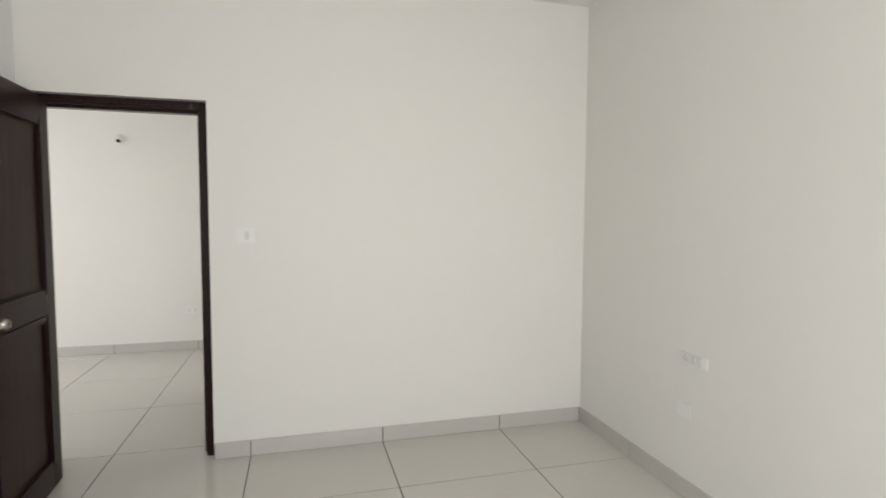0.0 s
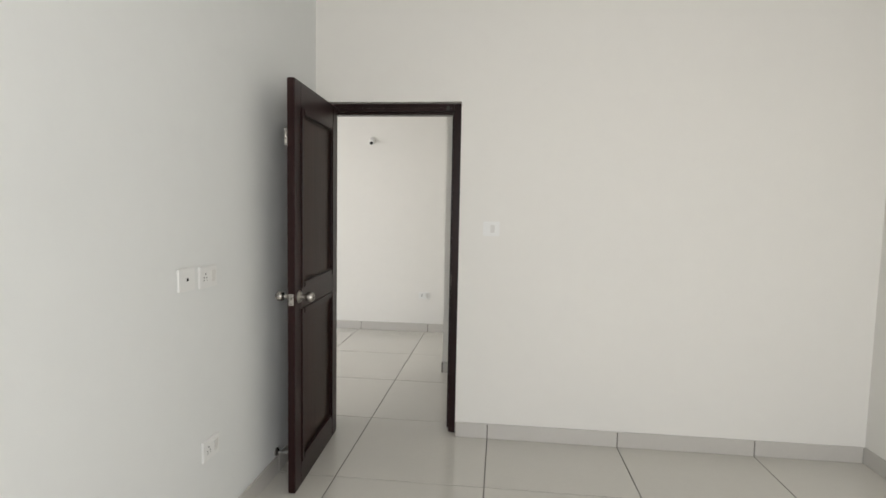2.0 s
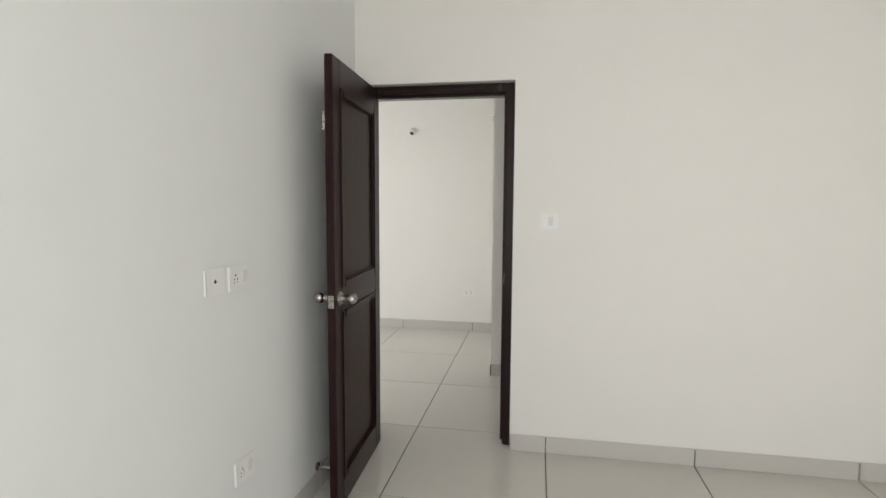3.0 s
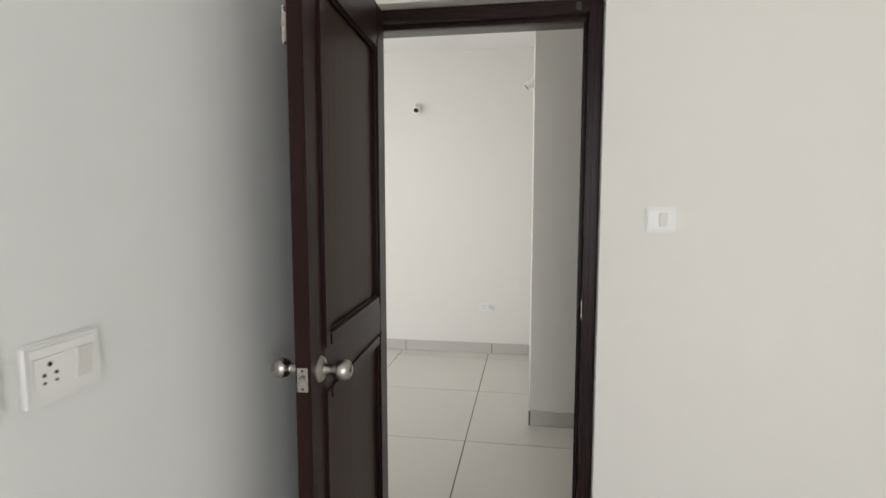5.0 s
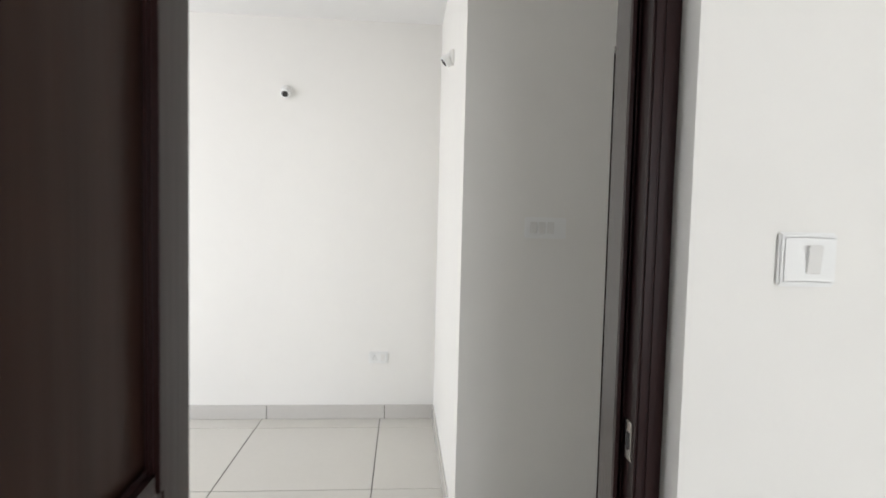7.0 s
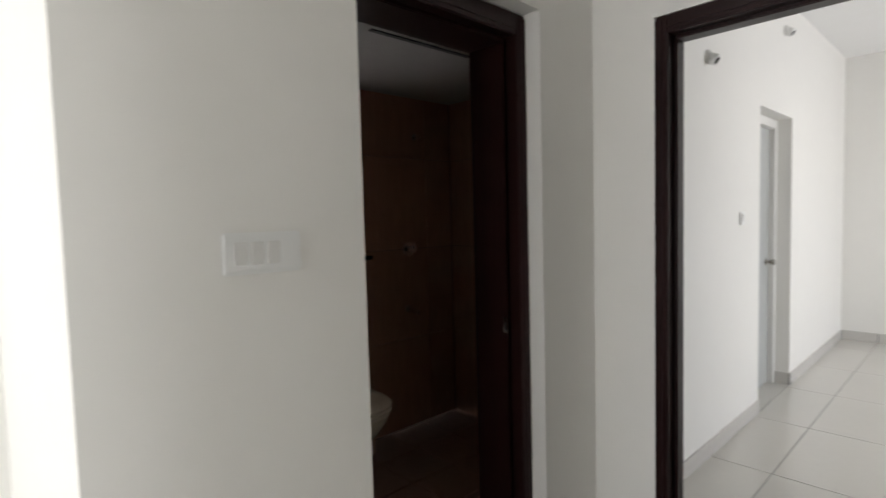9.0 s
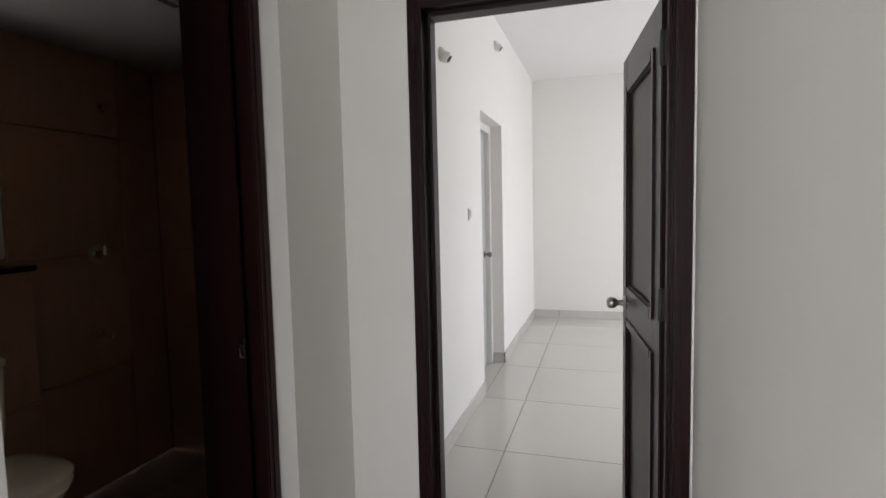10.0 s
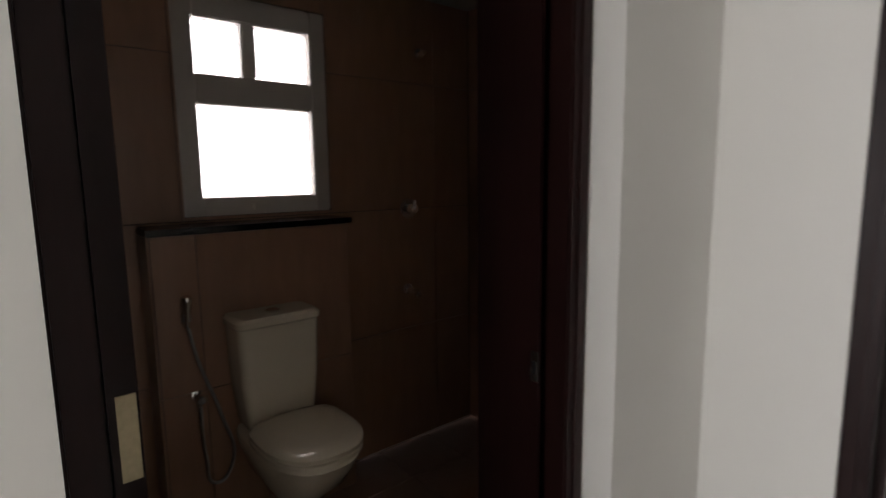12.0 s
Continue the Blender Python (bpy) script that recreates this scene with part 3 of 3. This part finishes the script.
stub = thing("shower_outlet", "capped chrome shower outlet on the brown tiles", "pipe outlet", pose(2.885, YW - 0.009, 1.943))
part("flange", lathe([(0.026, 0), (0.024, 0.006), (0.014, 0.01)], 18, pose(0, 0, 0, 90)), CHROME, stub, smooth=True)
part("cap", lathe([(0.012, 0.0), (0.013, 0.035), (0.011, 0.045)], 16, pose(0, 0, 0, 90)), CHROME, stub, smooth=True)
mixer = thing("shower_mixer", "chrome shower mixer plate with a lever", "mixer tap", pose(2.805, YW - 0.009, 1.2))
part("plate", lathe([(0.05, 0), (0.048, 0.006), (0.03, 0.01)], 26, pose(0, 0, 0, 90)), CHROME, mixer, smooth=True)
part("body", lathe([(0.024, 0.0), (0.024, 0.05), (0.02, 0.056)], 18, pose(0, 0, 0, 90)), CHROME, mixer, smooth=True)
part("lever", boxes(((-0.007, -0.062, -0.005), (0.007, -0.052, 0.045)), bevel=0.004), CHROME, mixer)
spout = thing("bath_spout", "short chrome spout on the brown tiles", "tap", pose(2.79, YW - 0.009, 0.8))
part("flange", lathe([(0.028, 0), (0.026, 0.006), (0.016, 0.01)], 18, pose(0, 0, 0, 90)), CHROME, spout, smooth=True)
part("pipe", lathe([(0.014, 0.0), (0.015, 0.06), (0.017, 0.1), (0.014, 0.104)], 16, pose(0, 0, 0, 98)), CHROME, spout, smooth=True)
hatch = tagged(part("ceiling_hatch_slot", boxes(((1.9, 2.05, 2.194), (2.5, 2.075, 2.1985))), HOLE), "dark slot of the service hatch in the false ceiling", "hatch")


# ---- pieces: skirting, floor tiles, wall tiles ----
def cells(a0, a1, origin, size):
    """Spans between the joints from a0 to a1."""
    k = math.floor((a0 - origin) / size)
    out, at = [], a0
    while at < a1 - 1e-6:
        nxt = min(a1, origin + (k + 1) * size)
        if nxt - at > 1e-6:
            out.append((at, nxt))
        at, k = nxt, k + 1
    return out


shared = {}


def piece(name, dx, dy, dz, at, mat, parent, bevel=0.0015):
    """A tile or skirting piece of its own on a shared mesh, its lowest corner at 'at'."""
    key = (name, round(dx, 3), round(dy, 3), round(dz, 3), mat.name)
    if key not in shared:
        bm = bmesh.new()
        box(bm, (0, 0, 0), (dx, dy, dz))
        if bevel:
            bmesh.ops.bevel(bm, geom=list(bm.edges), offset=bevel, segments=1, affect="EDGES")
        shared[key] = mesh_of(name, bm, mat)
    ob = new(name, shared[key])
    ob.location, ob.parent = at, parent
    return ob


def tile_floor(parent, x0, x1, y0, y1, ox, oy, sx, sy, mat, gap=0.003, top=0.0, thick=0.012):
    for a, b in cells(x0, x1, ox, sx):
        for c, d in cells(y0, y1, oy, sy):
            if b - a > 0.012 and d - c > 0.012:
                piece("tile", b - a - 2 * gap, d - c - 2 * gap, thick, (a + gap, c + gap, top - thick), mat, parent, 0.001)


TXS, TYS = 0.789, 0.797
tile_floor(floor_a, 0.0, 3.295, -4.6, 0.207, 0.32, 0.207, TXS, TYS, TILE)
tile_floor(floor_h, -4.2, 0.32, 0.207, YF, 0.32, 0.207, TXS, TYS, TILE)
tile_floor(floor_h, 0.32, 0.32 + TXS, 0.207, 0.207 + TYS, 0.32, 0.207, TXS, TYS, TILE)
tile_floor(floor_h, 0.32, XB, 0.207 + 2 * TYS, YF, 0.32, 0.207, TXS, TYS, TILE)
tile_floor(floor_h, 0.32 + TXS, XD, 0.207, YB + 0.008, 0.32, 0.207, TXS, TYS, TILE)
piece("tile", XB - 0.323, TYS - 0.006, 0.012, (0.323, 0.21 + TYS, -0.012), TILE, floor_h, 0)   # one tile cut round the wall's corner
piece("tile", 0.317 + TXS - XB, YB + 0.005 - 0.207 - TYS, 0.012, (XB, 0.21 + TYS, -0.012), TILE, floor_h, 0)
tile_floor(floor_b, XD, XD + 0.15, 0.236, 1.048, 3.657, 1.013, 0.82, 0.82, TILE)
tile_floor(floor_b, XD + 0.15, 3.657, WA, YR, 3.657, 1.013, 0.82, 0.82, TILE)
tile_floor(floor_b, 3.44, 3.657, -2.6, WA, 3.657, 1.013, 0.82, 0.82, TILE)
tile_floor(floor_b, 3.657, XE, -2.6, YR, 3.657, 1.013, 0.82, 0.82, TILE)
tile_floor(floor_b, 4.557, 5.366, YR, YR + 0.2, 3.657, 1.013, 0.82, 0.82, TILE)
tile_floor(floor_s, 1.27, 2.0, YB + 0.01, YB + 0.28, 0.8, 1.4, 0.3, 0.3, BROWNF, top=-0.01)
tile_floor(floor_s, XB + 0.14, 3.22, YB + 0.28, YW, 0.8, 1.45, 0.3, 0.3, BROWNF, top=-0.01)

SK, ST = 0.095, 0.010


def skirting(name, along, a0, a1, face, out, origin, size):
    """Skirting tiles along a wall's foot; out: +1 or -1, the side to which they stand proud."""
    sk = thing(name, "grey beige skirting tiles along the foot of the wall", "baseboard", kind="structure")
    lo, hi = (face, face + 0.006) if out > 0 else (face - 0.006, face)
    part("joint_backing", boxes(((a0, lo, 0.0), (a1, hi, SK - 0.004))) if along == "x" else boxes(((lo, a0, 0.0), (hi, a1, SK - 0.004))), GROUT, sk)
    for a, b in cells(a0, a1, origin, size):
        g = 0.0028
        if b - a < 0.01:
            continue
        lo = face if out > 0 else face - ST
        if along == "x":
            piece("skirting_tile", b - a - 2 * g, ST, SK, (a + g, lo, 0.0005), SKIRT, sk)
        else:
            piece("skirting_tile", ST, b - a - 2 * g, SK, (lo, a + g, 0.0005), SKIRT, sk)


skirting("baseboard_1", "x", 0.908, 3.285, 0.0, -1, 0.32, TXS)
skirting("baseboard_2", "y", -4.6, -0.002, 3.295, -1, 0.207, TYS)
skirting("baseboard_3", "y", -4.6, -0.002, 0.0, 1, 0.207, TYS)
skirting("baseboard_4", "x", -4.2, XB, YF, -1, 0.35, 0.789)
skirting("baseboard_5", "y", YB - 0.01, YF - 0.012, XB, -1, 0.207, TYS)
skirting("baseboard_6", "x", XB, 1.277, YB, -1, 0.32, TXS)
skirting("baseboard_7", "x", 2.007, XD, YB, -1, 0.32, TXS)
skirting("baseboard_8", "y", 1.05, YB - 0.012, XD, -1, 0.207, TYS)
skirting("baseboard_9", "x", 0.9, XD - 0.012, WA, 1, 0.32, TXS)
skirting("baseboard_10", "x", XD + 0.15, 4.553, YR, -1, 3.657, 0.82)
skirting("baseboard_11", "x", 5.37, XE - 0.012, YR, -1, 3.657, 0.82)
skirting("baseboard_12", "y", -2.6, YR, XE, -1, 1.013, 0.82)
skirting("baseboard_13", "y", YR + 0.001, YR + 0.098, 5.368, -1, 0.5, 2.0)


def wall_tiles(parent, along, a0, a1, face, out, za, zb, oa, oz, sa, sz, holes=()):
    """Wall tiles with recessed joints; those that meet an opening are cut round it."""
    g, th = 0.0016, 0.008
    for a, b in cells(a0, a1, oa, sa):
        for c, d in cells(za, zb, oz, sz):
            rects = [(a, b, c, d)]
            for p, q, r, s in holes:
                nxt = []
                for u0, u1, v0, v1 in rects:
                    if q <= u0 or p >= u1 or s <= v0 or r >= v1:
                        nxt.append((u0, u1, v0, v1))
                        continue
                    nxt += [(u0, p, v0, v1), (q, u1, v0, v1), (max(u0, p), min(u1, q), v0, r), (max(u0, p), min(u1, q), s, v1)]
                rects = [k for k in nxt if k[1] - k[0] > 0.01 and k[3] - k[2] > 0.01]
            for u0, u1, v0, v1 in rects:
                lo = face if out > 0 else face - th
                if along == "x":
                    piece("wall_tile", u1 - u0 - 2 * g, th, v1 - v0 - 2 * g, (u0 + g, lo, v0 + g), BROWN, parent, 0.001)
                else:
                    piece("wall_tile", th, u1 - u0 - 2 * g, v1 - v0 - 2 * g, (lo, u0 + g, v0 + g), BROWN, parent, 0.001)


wall_tiles(wall_w, "x", XB + 0.162, 3.212, YW, -1, -0.01, 2.2, 2.375, 0.6, 0.6, 0.6, [WIN, (1.63, 2.375, -0.1, 1.19)])
wall_tiles(ledge, "x", 1.63, 2.375, LY, -1, -0.01, 1.165, 2.375, 0.6, 0.6, 0.6)
wall_tiles(ledge, "y", LY, YW - 0.01, 2.375, 1, -0.01, 1.165, LY, 0.6, 0.6, 0.6)
wall_tiles(ledge, "y", LY, YW - 0.01, 1.63, -1, -0.01, 1.165, LY, 0.6, 0.6, 0.6)
wall_tiles(wall_q, "y", YB + 0.32, YW - 0.01, 3.22, -1, -0.01, 2.2, YW, 0.6, 0.6, 0.6)
wall_tiles(wall_v, "y", YB + 0.285, YW - 0.01, XB + 0.16, 1, -0.01, 2.2, YW, 0.6, 0.6, 0.6)
